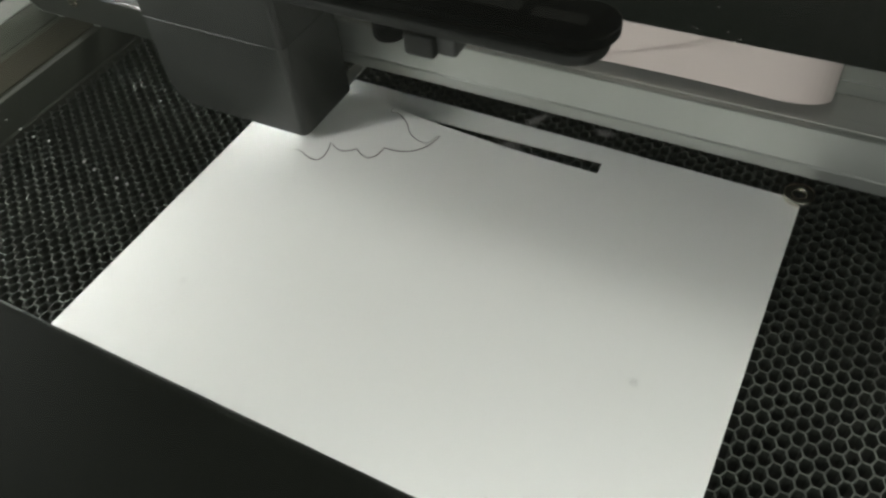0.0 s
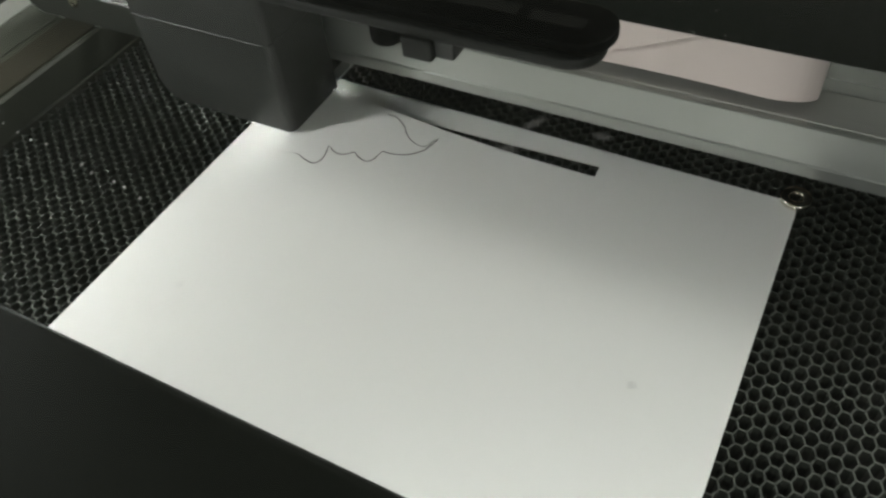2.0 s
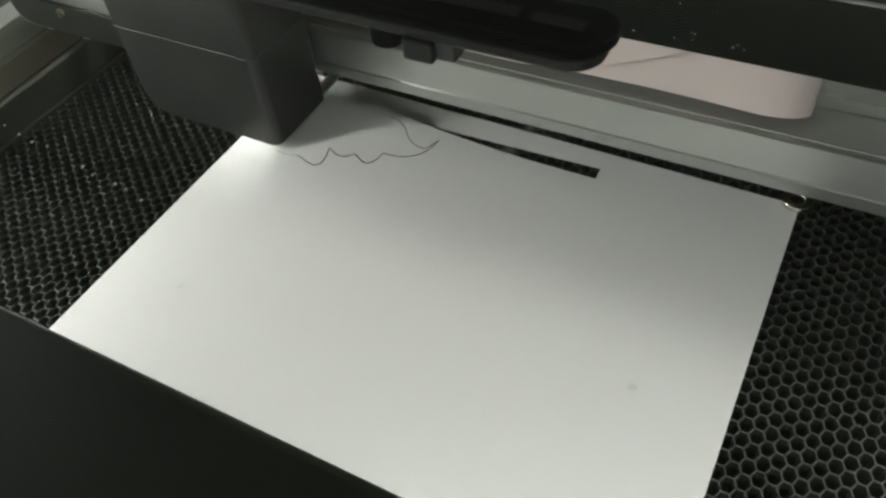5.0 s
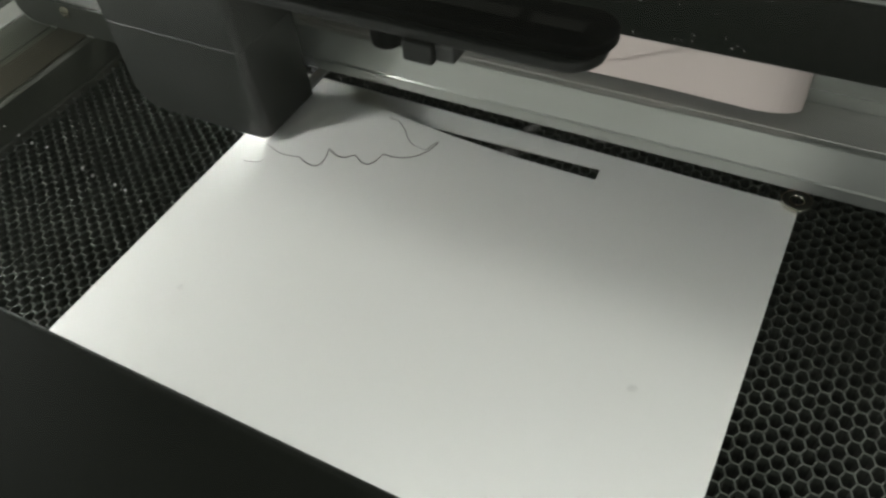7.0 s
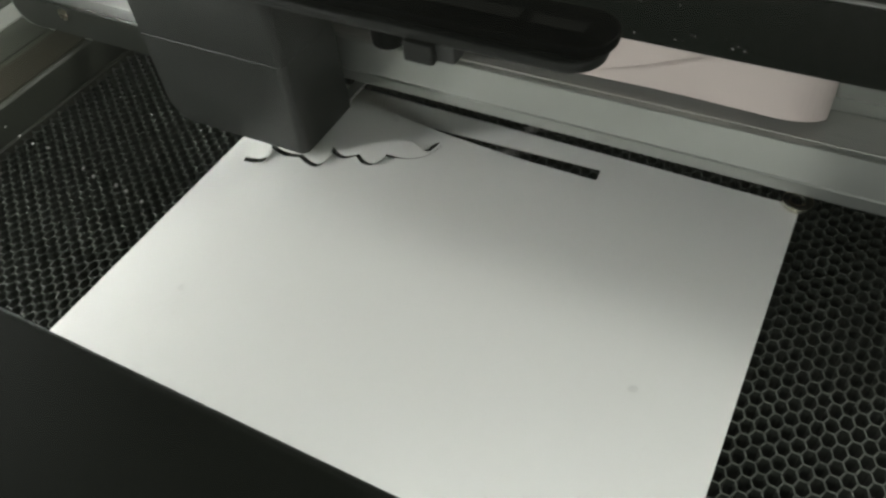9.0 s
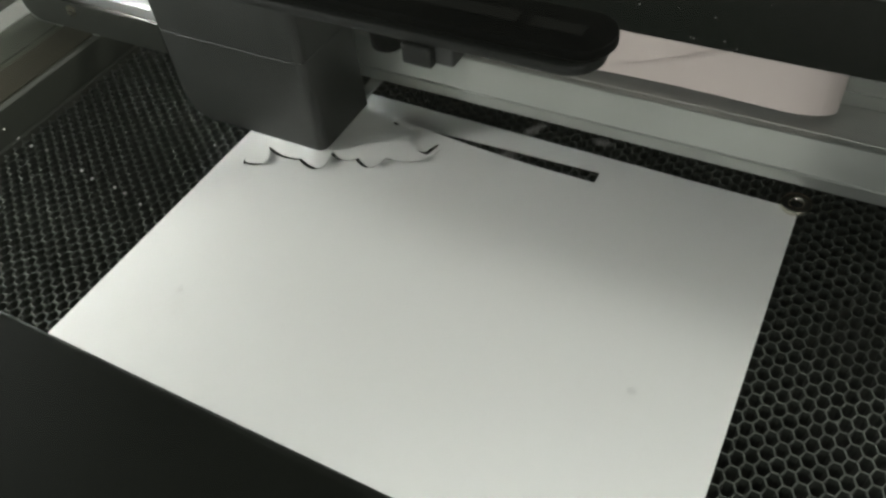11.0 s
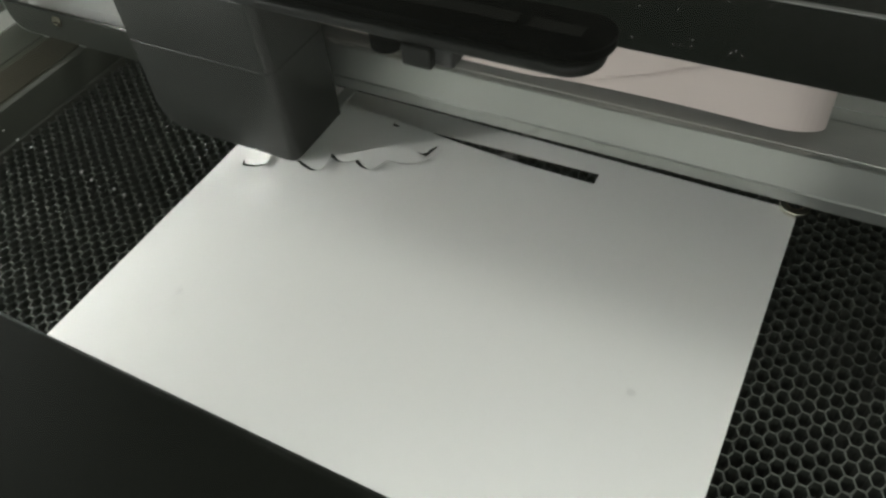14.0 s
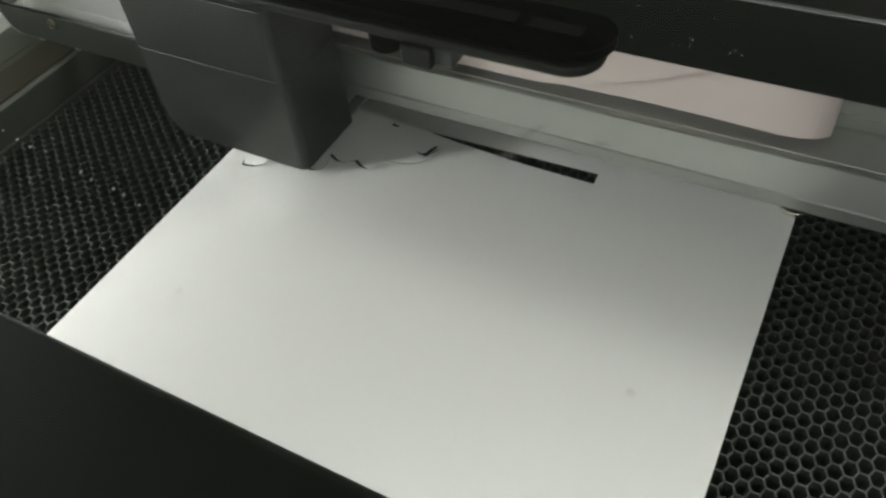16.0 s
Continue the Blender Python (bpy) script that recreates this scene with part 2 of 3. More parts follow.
part("side_step", box(0.245, 0.30, -0.06, 0.50, -0.045, 0.021, 0.002), SIDE, machine)

# ---------------------------------------------------------------- tray with its honeycomb
tray = thing("honeycomb_tray", "dark metal tray with a hexagonal honeycomb bed", "tray")
part("tray_floor", box(-0.4415, 0.2445, 0.0, 0.49, -0.045, -0.022), TRAY, tray)
part("tray_rim", box(-0.4415, 0.2445, 0.082, 0.094, -0.022, -0.0005, 0.001), LEDGE, tray, "brownish metal front rim")
part("tray_rim", box(-0.4415, -0.4385, 0.094, 0.49, -0.022, -0.0005, 0.0008), SIDE, tray)


def honeycomb(pitch=0.0072, rx=0.00333, thick=0.00046, x0=-0.438, x1=0.2435, y0=0.096, y1=0.487, top=-0.0008, deep=0.016):
    """Stretched hexagonal cells: one pitch along y, columns 1.5 rx apart."""
    rnd = random.Random(4)
    verts, faces = [], []
    def wall(a, b, t, drop=0.0):
        d = Vector((b[0] - a[0], b[1] - a[1], 0)).normalized()
        o = Vector((-d.y, d.x, 0)) * t / 2
        i = len(verts)
        zt = top - drop - rnd.uniform(0, 0.00035)
        for p in (a, b):
            for s in (1, -1):
                for z in (zt, top - deep):
                    verts.append((p[0] + s * o.x, p[1] + s * o.y, z))
        faces.extend([(i, i + 2, i + 6, i + 4), (i, i + 4, i + 5, i + 1), (i + 2, i + 3, i + 7, i + 6)])
    columns, rows = int((x1 - x0) / (1.5 * rx)), int((y1 - y0) / pitch)
    def knot(c, r, k):
        """Corner k of cell r in column c, each pulled a little out of place."""
        cx, cy = x0 + rx + c * 1.5 * rx, y0 + (r + 0.5 + 0.5 * (c % 2)) * pitch
        x, y = ((cx - rx / 2, cy + pitch / 2), (cx + rx / 2, cy + pitch / 2), (cx + rx, cy), (cx + rx / 2, cy - pitch / 2))[k]
        w = noise.noise_vector((x * 150, y * 150, 3))
        return (x + 0.00025 * w.x, y + 0.00025 * w.y)
    for c in range(columns):
        for r in range(rows - 1):
            a, b, d, e = (knot(c, r, k) for k in range(4))
            wall(a, b, thick * 1.6)
            wall(b, d, thick * 1.4)
            wall(d, e, thick * 1.3, 0.0002)
    me = bpy.data.meshes.new("honeycomb")
    me.from_pydata(verts, [], faces)
    me.materials.append(COMB)
    me.materials.append(COMB_GLINT)
    # Top faces take the paler colour that stands for light on the edges.
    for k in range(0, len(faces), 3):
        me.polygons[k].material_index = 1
    ob = new("honeycomb", me)
    ob.parent = tray
    return tagged(ob, "dark steel honeycomb cells", kind="stuff")


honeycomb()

# ---------------------------------------------------------------- lid: border and glass
lid = thing("machine_lid", "clear glass lid with a black border", "lid")
part("front_border", box(-0.56, 0.33, -0.10, 0.0462, 0.150, 0.1640, 0.0022, 3), BLACK, lid, "matt black lid border")
pane = part("pane", box(-0.55, 0.32, -0.095, 0.54, 0.1650, 0.1680), GLASS, lid, "clear glass pane")
pane.visible_shadow = False


def glint_line():
    """Specks in a line stand in for lamp glints in the glass; the rest are dust."""
    rnd = random.Random(9)
    bm = bmesh.new()
    spots = [-0.1987, -0.1915, -0.1853, -0.1798, -0.1642, -0.1593, -0.1513, -0.1473, -0.1408, -0.083, -0.0779, -0.0576, -0.0529, -0.0433, -0.0083, -0.0029]
    for x in spots:
        y = 0.0655 - 0.125 * x * (0.9 if x > -0.1 else 1.0) + rnd.uniform(-0.0006, 0.0006)
        s = rnd.uniform(0.00022, 0.00036) * (0.55 if x > -0.1 else 1.0)
        bmesh.ops.create_icosphere(bm, subdivisions=1, radius=s, matrix=Matrix.Translation((x, y, 0.1681)) @ Matrix.Diagonal((1.0, 1.4, 0.5, 1)))
    for _ in range(16):
        s = rnd.uniform(0.00010, 0.00026)
        at = Matrix.Translation((rnd.uniform(-0.062, -0.022), rnd.uniform(0.192, 0.220), 0.1681))
        bmesh.ops.create_icosphere(bm, subdivisions=1, radius=s, matrix=at @ Matrix.Diagonal((1.2, 1.0, 0.4, 1)))
    ob = tagged(part("glint_and_dust_specks", bm, SPECKS), "tiny bright specks on the lid glass, painted lamp glints and some dust", "dust", kind="stuff")
    return ob


glint_line()

def smear_material():
    mat = bpy.data.materials.new("glass_smear")
    mat.use_nodes = True
    n, l = mat.node_tree.nodes, mat.node_tree.links
    n.remove(n["Principled BSDF"])
    clear, haze, mix = n.new("ShaderNodeBsdfTransparent"), n.new("ShaderNodeBsdfDiffuse"), n.new("ShaderNodeMixShader")
    haze.inputs[0].default_value = (0.80, 0.80, 0.76, 1)
    co, far, fade = n.new("ShaderNodeTexCoord"), n.new("ShaderNodeVectorMath"), n.new("ShaderNodeMapRange")
    far.operation, fade.interpolation_type = "LENGTH", "SMOOTHSTEP"
    fade.inputs["From Min"].default_value, fade.inputs["From Max"].default_value = 0.1, 1.0
    fade.inputs["To Min"].default_value, fade.inputs["To Max"].default_value = 0.13, 0.0
    l.new(co.outputs["Object"], far.inputs[0])
    l.new(far.outputs["Value"], fade.inputs["Value"])
    l.new(fade.outputs[0], mix.inputs[0])
    l.new(clear.outputs[0], mix.inputs[1])
    l.new(haze.outputs[0], mix.inputs[2])
    l.new(mix.outputs[0], n["Material Output"].inputs[0])
    return mat


SMEAR = smear_material()
SMEARS = [(-0.0654, 0.1326, 0.0042, 0.0022, 20), (-0.0631, 0.1437, 0.006, 0.0018, 60), (-0.0456, 0.1455, 0.0035, 0.0018, 0)]


def smear(x, y, rx, ry, turn):
    """A faint greasy patch on top of the glass, a flat ellipse."""
    bm = bmesh.new()
    bmesh.ops.create_circle(bm, cap_ends=True, segments=20, radius=1.0)
    ob = part("glass_smear", bm, SMEAR)
    ob.matrix_world = Matrix.Translation((x, y, 0.1682)) @ pose(0, 0, 0, 0, 0, turn) @ Matrix.Diagonal((rx, ry, 1, 1))
    ob.visible_shadow = False
    return tagged(ob, "faint whitish smear on the lid glass", "smear", "smears on the glass")


for place in SMEARS:
    smear(*place)

# camera pod under the glass
pod = thing("lid_camera", "black pill-shaped camera pod fixed under the lid glass", "camera")
part("badge", prism(stadium(-0.205, -0.0590, 0.1845, 0.2065, 20), "z", 0.1605, 0.1642, 0.0006), PILL, pod, "glossy black pill-shaped badge")
part("housing", prism(stadium(-0.200, -0.0610, 0.1815, 0.2035, 20), "z", 0.1565, 0.1605, 0.0012), HOUSING, pod, "smoked grey plastic housing")
for bx0, bx1, by0, by1 in ((-0.1296, -0.0905, 0.1930, 0.1985), (-0.0862, -0.0690, 0.1925, 0.1978)):
    part("print_bar", box(bx0, bx1, by0, by1, 0.1642, 0.1644), PILL_MARK, pod, "dark grey printed bar")
part("bracket", box(-0.1250, -0.1140, 0.180, 0.192, 0.1490, 0.1567, 0.001), HOUSING, pod)
part("bracket", box(-0.1139, -0.1070, 0.182, 0.192, 0.1500, 0.1567, 0.001), HEAD_TOP, pod, "grey plastic bracket")
barrel = part("lens_barrel", cylinder(-0.1350, 0.1885, 0.149, 0.1567, 0.0060, 24, bevel=0.0008), PILL, pod, "black lens barrel")
part("lens", cylinder(-0.1350, 0.1885, 0.1480, 0.149, 0.0045, 24, bevel=0.0006), LENS, barrel, "dark glass lens")

# ---------------------------------------------------------------- the card and its cut piece
SLOT_X0, SLOT_X1 = -0.2660, -0.0968
def slot_top(x):
    return 0.3093 + (x + 0.0968) * 0.026


def slot_low(x):
    return 0.3013 - (x + 0.0968) * 0.008


def bow(a, b, sag, n=9):
    """Points from a to b on an arc that bulges to the right of the way by sag."""
    ax, ay, bx, by = *a, *b
    nx, ny = (by - ay), -(bx - ax)
    l = math.hypot(nx, ny)
    return [(ax + (bx - ax) * t + nx / l * sag * 4 * t * (1 - t), ay + (by - ay) * t + ny / l * sag * 4 * t * (1 - t)) for t in np.linspace(0, 1, n)[:-1]]


# scalloped edge of the cloud, from its left end to the slot
CLOUD = [(-0.2879, 0.2395), (-0.2813, 0.2550), (-0.2766, 0.2532), (-0.2561, 0.2518), (-0.2423, 0.2639), (-0.2263, 0.2653), (-0.2120, 0.2721),
         (-0.1875, 0.2949), (-0.1911, 0.2874), (-0.1944, 0.2854), (-0.2066, 0.2909), (-0.2131, 0.2967), (-0.2218, 0.2980), (-0.2216, slot_low(-0.2216))]
SAGS = [0.0105, 0.0, 0.0024, 0.0105, 0.0042, 0.0073, 0.0076, 0.0006, -0.0007, -0.0015, 0.0008, 0.0015, -0.0005]


def cloud_outline(gap):
    line = []
    for k, s in enumerate(SAGS):
        line += bow(CLOUD[k], CLOUD[k + 1], s)
    line.append(CLOUD[-1])
    if gap:
        out = []
        for i, (x, y) in enumerate(line):
            a, b = line[max(i - 1, 0)], line[min(i + 1, len(line) - 1)]
            nx, ny = -(b[1] - a[1]), b[0] - a[0]
            l = math.hypot(nx, ny) or 1
            g = gap * min(1, max(0, (x + 0.262) / 0.012))
            out.append((x + nx / l * g, y + ny / l * g))
        line = out
    return line


def curl(x, y):
    """How far the card lifts: the edge along the slot bows up towards the left."""
    a = max(0.0, min(1.15, (-0.130 - x) / 0.1215)) ** 1.7
    b = max(0.0, min(1.0, (y - 0.205) / 0.097))
    c = max(0.0, min(1.0, (x + 0.300) / 0.040))
    rise = 0.0119 * a * b * b * (1.6 - 0.6 * b) * c * c * (3 - 2 * c)
    return rise if rise < 0.007 else 0.007 + 0.0024 * (1 - math.exp(-(rise - 0.007) / 0.0024))


def inside(p, poly):
    hit, n = False, len(poly)
    for i in range(n):
        (x0, y0), (x1, y1) = poly[i], poly[i - 1]
        if (y0 > p[1]) != (y1 > p[1]) and p[0] < (x1 - x0) * (p[1] - y0) / (y1 - y0) + x0:
            hit = not hit
    return hit


def sheet(name, outer, holes, height, step, mat, parent, label="", thick=0.0003):
    from mathutils.geometry import delaunay_2d_cdt
    pts, edges = [], []
    for loop in (outer, *holes):
        k = len(pts)
        pts += [Vector(p) for p in loop]
        edges += [(k + i, k + (i + 1) % len(loop)) for i in range(len(loop))]
    xs, ys = [p[0] for p in outer], [p[1] for p in outer]
    for gx in np.arange(min(xs) + step / 2, max(xs), step):
        for gy in np.arange(min(ys) + step / 2, max(ys), step):
            if inside((gx, gy), outer) and not any(inside((gx, gy), h) for h in holes):
                pts.append(Vector((gx, gy)))
    vs, _, fs, *_ = delaunay_2d_cdt(pts, edges, [], 0, 1e-6)
    bm = bmesh.new()
    low = [bm.verts.new((v.x, v.y, height(v.x, v.y))) for v in vs]
    for f in fs:
        c = sum((vs[i] for i in f), Vector((0, 0))) / len(f)
        if inside(c, outer) and not any(inside(c, h) for h in holes):
            bm.faces.new([low[i] for i in f])
    for v in [v for v in bm.verts if not v.link_faces]:
        bm.verts.remove(v)
    bmesh.ops.recalc_face_normals(bm, faces=bm.faces)
    for f in bm.faces:
        if f.normal.z < 0:
            f.normal_flip()
    made = bmesh.ops.extrude_face_region(bm, geom=list(bm.faces))
    for v in [g for g in made["geom"] if isinstance(g, bmesh.types.BMVert)]:
        v.co.z += thick
    bmesh.ops.recalc_face_normals(bm, faces=bm.faces)
    for e in bm.edges:
        e.smooth = len(e.link_faces) == 2 and e.calc_face_angle(0) < 0.7
    ob = part(name, bm, mat, parent, label)
    ob.data.materials.append(CARD_EDGE)
    for p in ob.data.polygons:
        p.use_smooth = abs(p.normal.z) > 0.5
        p.material_index = 0 if abs(p.normal.z) > 0.5 else 1
    return ob


cut_line = cloud_outline(0)
# the flap's far side follows the slot's lower edge and its hidden left side
flap_top = [(x, slot_low(x)) for x in np.linspace(-0.2216, -0.2640, 9)[1:]]
flap_left = [(-0.2780, 0.3020), (-0.2890, 0.2800), (-0.2920, 0.2520)]
# one opening: the slot joined to the cloud's hole
opening = cut_line + [(x, slot_low(x)) for x in np.linspace(-0.2200, SLOT_X1, 14)] + [(x, slot_top(x)) for x in np.linspace(SLOT_X1 - 0.0003, SLOT_X0, 16)] + flap_left
edge = [(-0.3023, 0.0170), (0.0033, 0.0170), (0.0033, 0.3215), (-0.2690, 0.3248), (-0.3023, 0.3250)]
card = sheet("card_sheet", edge, [opening], lambda x, y: 0.0002 + curl(x, y) * (1 if y < slot_low(x) + 0.0005 else 0), 0.007, CARD, None)
tagged(card, "white card sheet with scalloped cut-out and slot on honeycomb", "card")

PIVOT = Vector((-0.1900, 0.2925, 0))
flap_in = cloud_outline(0.00055) + flap_top + [(x - 0.0035, y) for x, y in flap_left]
flap = sheet("cut_card_piece", [(x - PIVOT.x, y - PIVOT.y) for x, y in flap_in], [],
             lambda x, y: 0.0003 + curl(x + PIVOT.x, y + PIVOT.y), 0.005, CARD, None)
tagged(flap, "white card piece with a scalloped edge, cut free from the sheet", "card")

# ---------------------------------------------------------------- magnet
magnet = part("ring_magnet", lathe([(0.0032, 0.0), (0.0070, 0.0), (0.0076, 0.0006), (0.0076, 0.0026), (0.0070, 0.0032), (0.0040, 0.0032), (0.0032, 0.0024)], 40), CHROME, smooth=True)
magnet.location = (0.0012, 0.3228, 0.0006)
tagged(magnet, "shiny nickel ring magnet holding the card's corner", "magnet")

# ---------------------------------------------------------------- gantry (local y = 0 at the front lip)
gantry = thing("gantry", "aluminium cross beam carrying the laser head", "gantry")
GX0, GX1 = -0.515, 0.240
beam = prism([(0.0002, 0.0255), (0.0, 0.0262), (0.0, 0.0322), (0.0007, 0.0330), (0.0048, 0.0500), (0.0056, 0.0506), (0.0340, 0.0506), (0.0340, 0.1000), (0.0370, 0.1000), (0.0370, 0.0290), (0.0040, 0.0290), (0.0018, 0.0255)], "x", -0.380, GX1)
part("beam", beam, ALU, gantry, "brushed aluminium channel")
part("beam_end", prism([(0.0, 0.0255), (0.0, 0.0272), (0.0040, 0.0316), (0.0340, 0.0316), (0.0340, 0.0560), (0.0370, 0.0560), (0.0370, 0.0290), (0.0040, 0.0290), (0.0018, 0.0255)], "x", GX0, -0.3802), ALU_LIT, gantry, "satin end of the channel, coloured paler as if brightly lit")
# Added strip whose duller surface gives the shaded band under the ribbon.
part("shade_strip", box(-0.33, GX1, 0.0085, 0.0335, 0.0506, 0.0512, 0.0002), TRACK, gantry, "dull strip standing in for the shaded band under the cable")
# Hidden plate added to keep light from behind off the card below.
part("rear_light_block", box(-0.33, GX1, 0.0372, 0.0950, 0.0290, 0.0315, 0.0004), ALU_DULL, gantry, "unseen plate behind the channel that blocks light from the back")
part("cover", box(-0.33, GX1, 0.008, 0.0335, 0.0835, 0.1190, 0.0012), COVER, gantry, "black beam cover")
part("cover_trim", box(-0.33, GX1, 0.0090, 0.0115, 0.1190, 0.1198, 0.0003), ALU_DULL, gantry, "thin metal edge")
def plate_outline(grow, right=-0.378):
    corner = [(-0.505 - grow + 0.014 - 0.014 * math.cos(a), 0.0225 - grow + 0.014 - 0.014 * math.sin(a)) for a in np.linspace(0, math.pi / 2, 12)]
    return corner + [(right, 0.0225 - grow), (right, 0.0440), (-0.505 - grow, 0.0440)]


plate = part("end_plate", prism(plate_outline(0), "y", -0.0222, -0.0190, 0.0005), PLATE, gantry, "grey end plate with a rounded corner")
part("rim", prism(plate_outline(0.0012, -0.440), "y", -0.0219, -0.0192, 0.0003), ALU_DULL, plate, "thin pale metal rim")
screw = part("screw", cylinder(-0.4550, 0.0380, -0.0236, -0.0218, 0.0040, 20, "y", 0.0005), BRASS, plate, "steel screw head")
part("screw_slot", box(-0.4574, -0.4526, -0.02375, -0.0234, 0.0375, 0.0385), LENS, plate)

# ribbon cable: a standing band with a round turn at its far end
def ribbon_bm(x_end=0.0060, front=0.0125, back=0.0300, z0=0.0558, z1=0.0840, length=0.30, thick=0.0007):
    r = (back - front) / 2
    ex = 0.022
    path = [(x_end - ex - length * t, front + 0.0015 * math.sin(9 * t)) for t in np.linspace(1, 0, 24)]
    path += [(x_end - ex + ex * math.sin(a), front + r - r * math.cos(a)) for a in np.linspace(0.1, math.pi - 0.1, 18)]
    path += [(x_end - ex - length * t, back) for t in np.linspace(0, 0.9, 8)]
    bm = bmesh.new()
    strips = []
    for i, (x, y) in enumerate(path):
        a, b = path[max(i - 1, 0)], path[min(i + 1, len(path) - 1)]
        nx, ny = -(b[1] - a[1]), b[0] - a[0]
        l = math.hypot(nx, ny)
        ox, oy = nx / l * thick / 2, ny / l * thick / 2
        strips.append([bm.verts.new((x + s * ox, y + s * oy, z)) for s, z in ((1, z0), (1, z1), (-1, z1), (-1, z0))])
    for a, b in zip(strips, strips[1:]):
        for k in range(4):
            bm.faces.new((a[k], a[(k + 1) % 4], b[(k + 1) % 4], b[k]))
    bm.faces.new(strips[0])
    bm.faces.new(strips[-1])
    bmesh.ops.recalc_face_normals(bm, faces=bm.faces)
    return bm


def strand_bm(x0=-0.230, x1=-0.040, y=0.0118, thick=0.0009):
    """The strand that comes from the head and rises behind the cover."""
    bm = bmesh.new()
    strips = []
    for t in np.linspace(0, 1, 28):
        x = x0 + (x1 - x0) * t
        low = 0.0552 + 0.0290 * max(0.0, (x + 0.135) / 0.085) ** 1.6
        yy = y - 0.0006 * math.sin(math.pi * t)
        strips.append([bm.verts.new((x, yy + s * thick / 2 - (z - 0.0552) * 0.09, z)) for s, z in ((-1, low), (-1, max(0.0840, low + 0.002)), (1, max(0.0840, low + 0.002)), (1, low))])
    for a, b in zip(strips, strips[1:]):
        for k in range(4):
            bm.faces.new((a[k], a[(k + 1) % 4], b[(k + 1) % 4], b[k]))
    bm.faces.new(strips[0])
    bm.faces.new(strips[-1])
    bmesh.ops.recalc_face_normals(bm, faces=bm.faces)
    return bm


cable = thing("ribbon_cable", "pale pinkish flat ribbon cable looped behind the beam", "cable")
part("loop", ribbon_bm(), RIBBON, cable)
part("strand", strand_bm(), RIBBON, cable)

# ---------------------------------------------------------------- laser head (local x = 0 at its right face, y = 0 at the beam's lip)
head = thing("laser_head", "dark grey plastic laser head riding on the beam", "laser head")
HX, HF, HB = -0.0975, -0.0529, -0.0060


def shell(outline, soft=0.0052, hollow=False):
    """A shell along y whose upright front edge on the right is rounded off."""
    bm = prism(outline, "y", HF, HB)
    right = max(v.co.x for v in bm.verts)
    edge_front = [e for e in bm.edges if all(abs(v.co.x - right) < 1e-6 and abs(v.co.y - HF) < 1e-6 for v in e.verts)]
    bmesh.ops.bevel(bm, geom=edge_front, offset=soft, segments=6, profile=0.5, affect="EDGES")
    hard = [e for e in bm.edges if len(e.link_faces) == 2 and e.calc_face_angle(0) > 0.9]
    bmesh.ops.bevel(bm, geom=hard, offset=0.0006, segments=2, profile=0.5, affect="EDGES")
    if hollow:
        floor_z = min(v.co.z for v in bm.verts)
        below = [f for f in bm.faces if f.normal.z < -0.95 and f.calc_center_median().z < floor_z + 0.0005]
        bmesh.ops.delete(bm, geom=below, context="FACES")
        bmesh.ops.recalc_face_normals(bm, faces=bm.faces)
        bmesh.ops.solidify(bm, geom=list(bm.faces), thickness=0.0015)
    return bm


arc = [(HX + 0.016 - 0.016 * math.cos(a), 0.0100 + 0.016 - 0.016 * math.sin(a)) for a in np.linspace(0, math.pi / 2, 10)]
part("lower_shell", shell(arc + [(-0.0005, 0.0100), (-0.0005, 0.0681), (HX, 0.0681)], hollow=True), HEAD, head, "dark grey lower shell")
part("upper_shell", shell([(HX, 0.0682), (-0.0005, 0.0682), (-0.0005, 0.1080), (HX, 0.1080)]), HEAD, head, "dark grey upper shell")
part("seam", box(HX + 0.0008, -0.0014, HF + 0.0008, HB - 0.0008, 0.0677, 0.0686), HEAD, head)
part("top_plate", box(HX + 0.003, -0.004, HF + 0.003, HB - 0.001, 0.1080, 0.1095, 0.0006), HEAD_TOP, head, "lighter grey top plate")
part("carriage", box(HX + 0.012, -0.012, HB - 0.001, -0.0008, 0.034, 0.098, 0.001), COVER, head, "black carriage block")
part("nozzle", cylinder(-0.070, -0.030, 0.0140, 0.0300, 0.006, 20, "z", 0.0006), LENS, head, "small dark nozzle")
part("guide_plate", box(-0.0110, -0.0035, HB - 0.004, 0.0230, 0.0102, 0.0118, 0.0003), GUIDE, head, "pale grey guide plate under the beam")
# Hidden glowing strip, added to make the bright patch in front of the head.
part("lamp", box(-0.0260, -0.0140, HB - 0.0045, HB - 0.0030, 0.0112, 0.0270), HEAD_FILL, head, "unseen glowing strip added to brighten the card by the head")
# Hidden blocker, added so the glow ends sharply at the right face.
part("light_stop", prism([(HF + 0.009, 0.0036), (HF + 0.020, 0.0050), (HB - 0.001, 0.0068), (HB - 0.002, 0.0400), (HF + 0.009, 0.0400)], "x", -0.0090, -0.0078), COVER, head, "unseen black plate added to cut off the glow on the right")

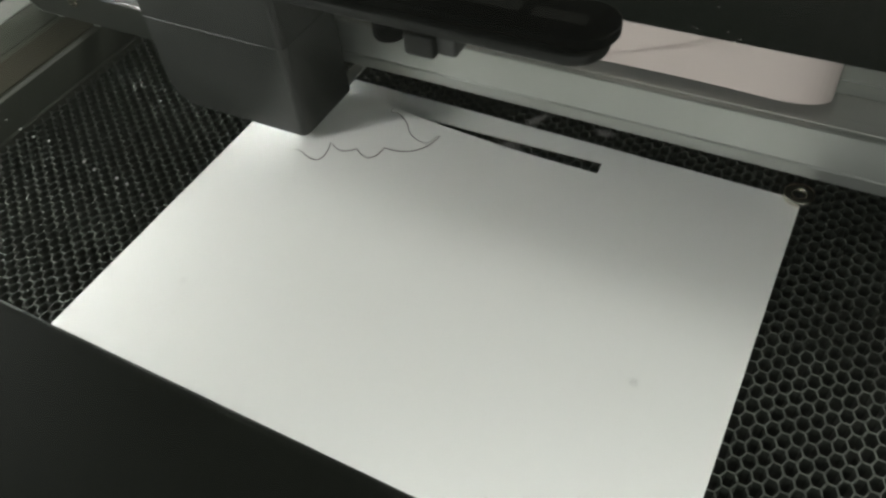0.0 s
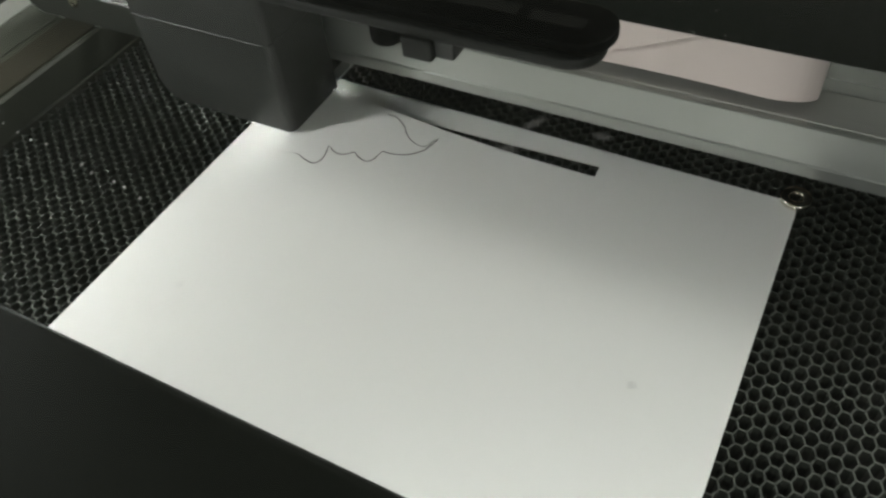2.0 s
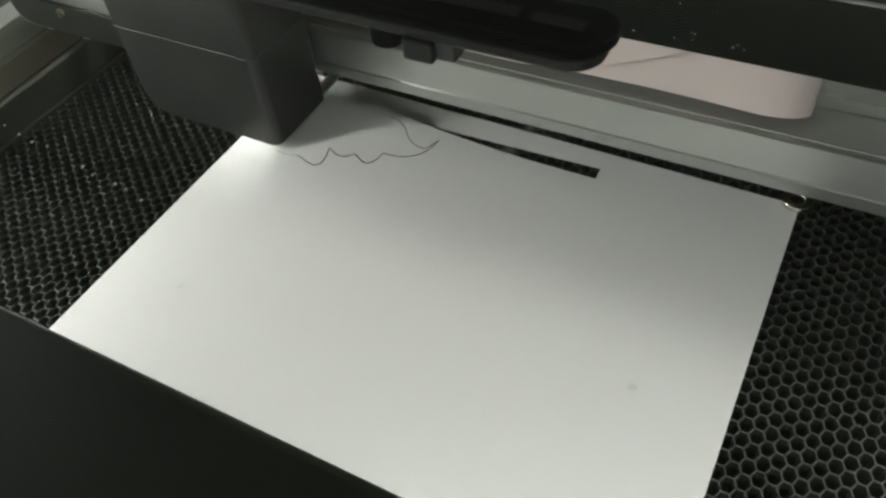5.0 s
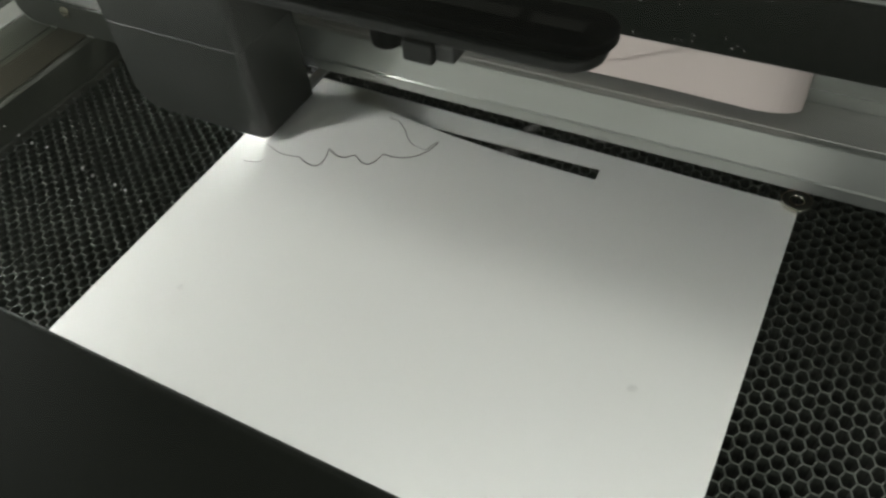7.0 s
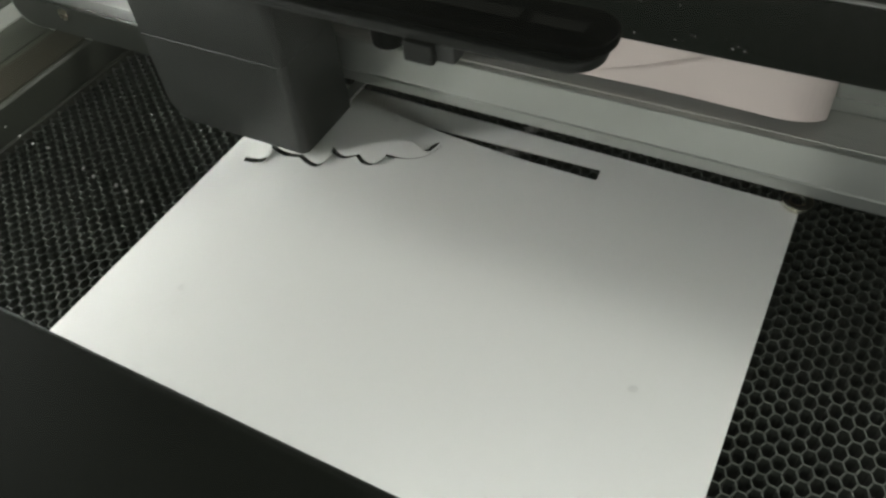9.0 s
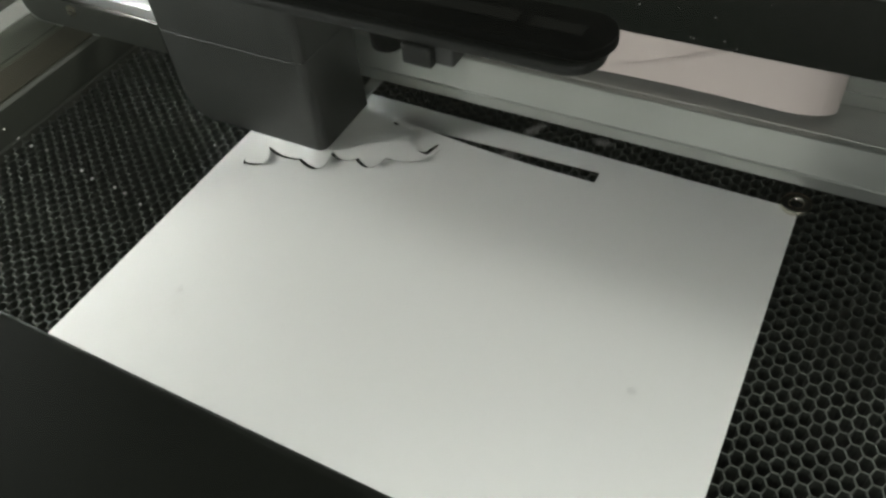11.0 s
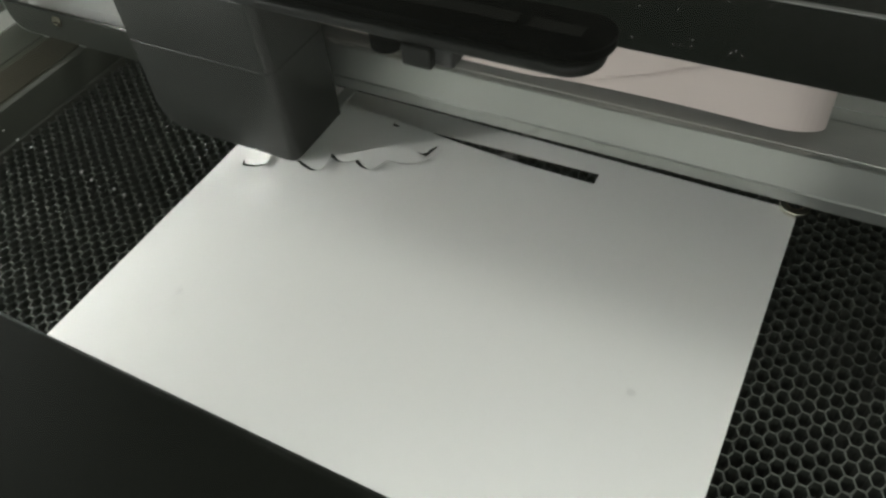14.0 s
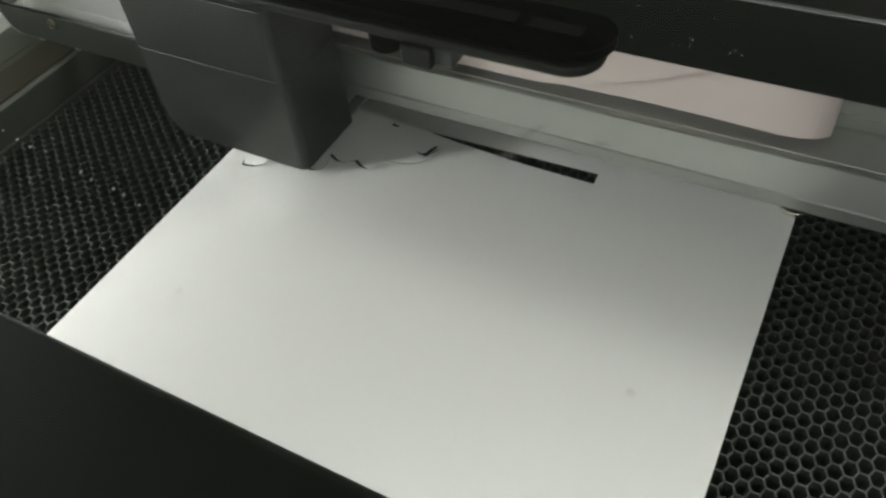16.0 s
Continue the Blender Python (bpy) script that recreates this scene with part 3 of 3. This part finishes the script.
# ---------------------------------------------------------------- motion rows
GANTRY_Y = [(0, 0.3102), (0.5, 0.3117), (1, 0.3142), (1.5, 0.3152), (2, 0.3130), (2.5, 0.3115), (3, 0.3078), (3.5, 0.3046), (4, 0.3018), (6.5, 0.3010), (7, 0.3045), (7.5, 0.3073), (8, 0.3095), (8.5, 0.3006), (9, 0.3023), (11.5, 0.3109), (12, 0.3075), (12.5, 0.3056), (13, 0.3029), (13.5, 0.3009), (14, 0.2982), (14.5, 0.2954), (15, 0.2930), (15.5, 0.2922), (16, 0.2943)]
HEAD_X = [(0, -0.0136), (0.5, -0.0170), (1, -0.0196), (1.5, -0.0214), (2, -0.0230), (2.5, -0.0212), (3, -0.0198), (3.5, -0.0192), (4, -0.0198), (6.5, -0.0355), (7, -0.0360), (7.5, -0.0353), (8, -0.0335), (8.5, -0.0116), (9, -0.0077), (11.5, 0.0006), (12, -0.0015), (12.5, -0.0031), (13, -0.0064), (13.5, -0.0097), (14, -0.0108), (14.5, -0.0092), (15, -0.0075), (15.5, -0.0017), (16, 0.0000)]
LOOP_X = [(0, -0.0046), (0.5, -0.0062), (1, -0.0076), (1.5, -0.0088), (2, -0.0096), (2.5, -0.0096), (3, -0.0098), (3.5, -0.0095), (4, -0.0096), (6.5, -0.0142), (7, -0.0150), (7.5, -0.0147), (8, -0.0151), (8.5, -0.0061), (9, -0.0044), (11.5, -0.0005), (12, -0.0006), (12.5, -0.0004), (13, -0.0017), (13.5, -0.0032), (14, -0.0033), (14.5, -0.0037), (15, -0.0033), (15.5, -0.0019), (16, 0.0000)]
# seconds, turn in degrees, slide to the side, slide back and lift in metres, tilt of the front edge in degrees
FLAP = [(0, 0.0, 0.0, 0.0, 0.0, 0.0), (4, 0.0, 0.0, 0.0, 0.0, 0.0), (6.3, 0.20, 0.0001, 0.0, 0.0, 0.0), (8.0, 0.22, 0.0001, 0.0, 0.0, 0.0),
        (8.1, 1.8, 0.0003, 0.0, 0.0003, 0.5), (8.3, 2.7, 0.0012, 0.0, 0.0006, 1.2), (8.5, 1.9, 0.0026, -0.0010, 0.0010, 2.2),
        (9.2, 1.2, 0.0038, -0.0018, 0.0012, 2.6), (11.3, 0.40, 0.0046, -0.0025, 0.0012, 2.8), (13, 0.32, 0.0047, -0.0026, 0.0012, 2.8),
        (16, 0.3, 0.0047, -0.0027, 0.0012, 2.8)]


def motions():
    walk(gantry, [(t, pose(0, y, 0)) for t, y in GANTRY_Y])
    walk(head, [(t, pose(-0.2395 + x, y, 0)) for (t, y), (_, x) in zip(GANTRY_Y, HEAD_X)])
    walk(cable, [(t, pose(x, y, 0)) for (t, y), (_, x) in zip(GANTRY_Y, LOOP_X)])
    walk(flap, [(t, pose(PIVOT.x + slide, PIVOT.y + back, lift, -tilt, 0, -turn)) for t, turn, slide, back, lift, tilt in FLAP])


motions()
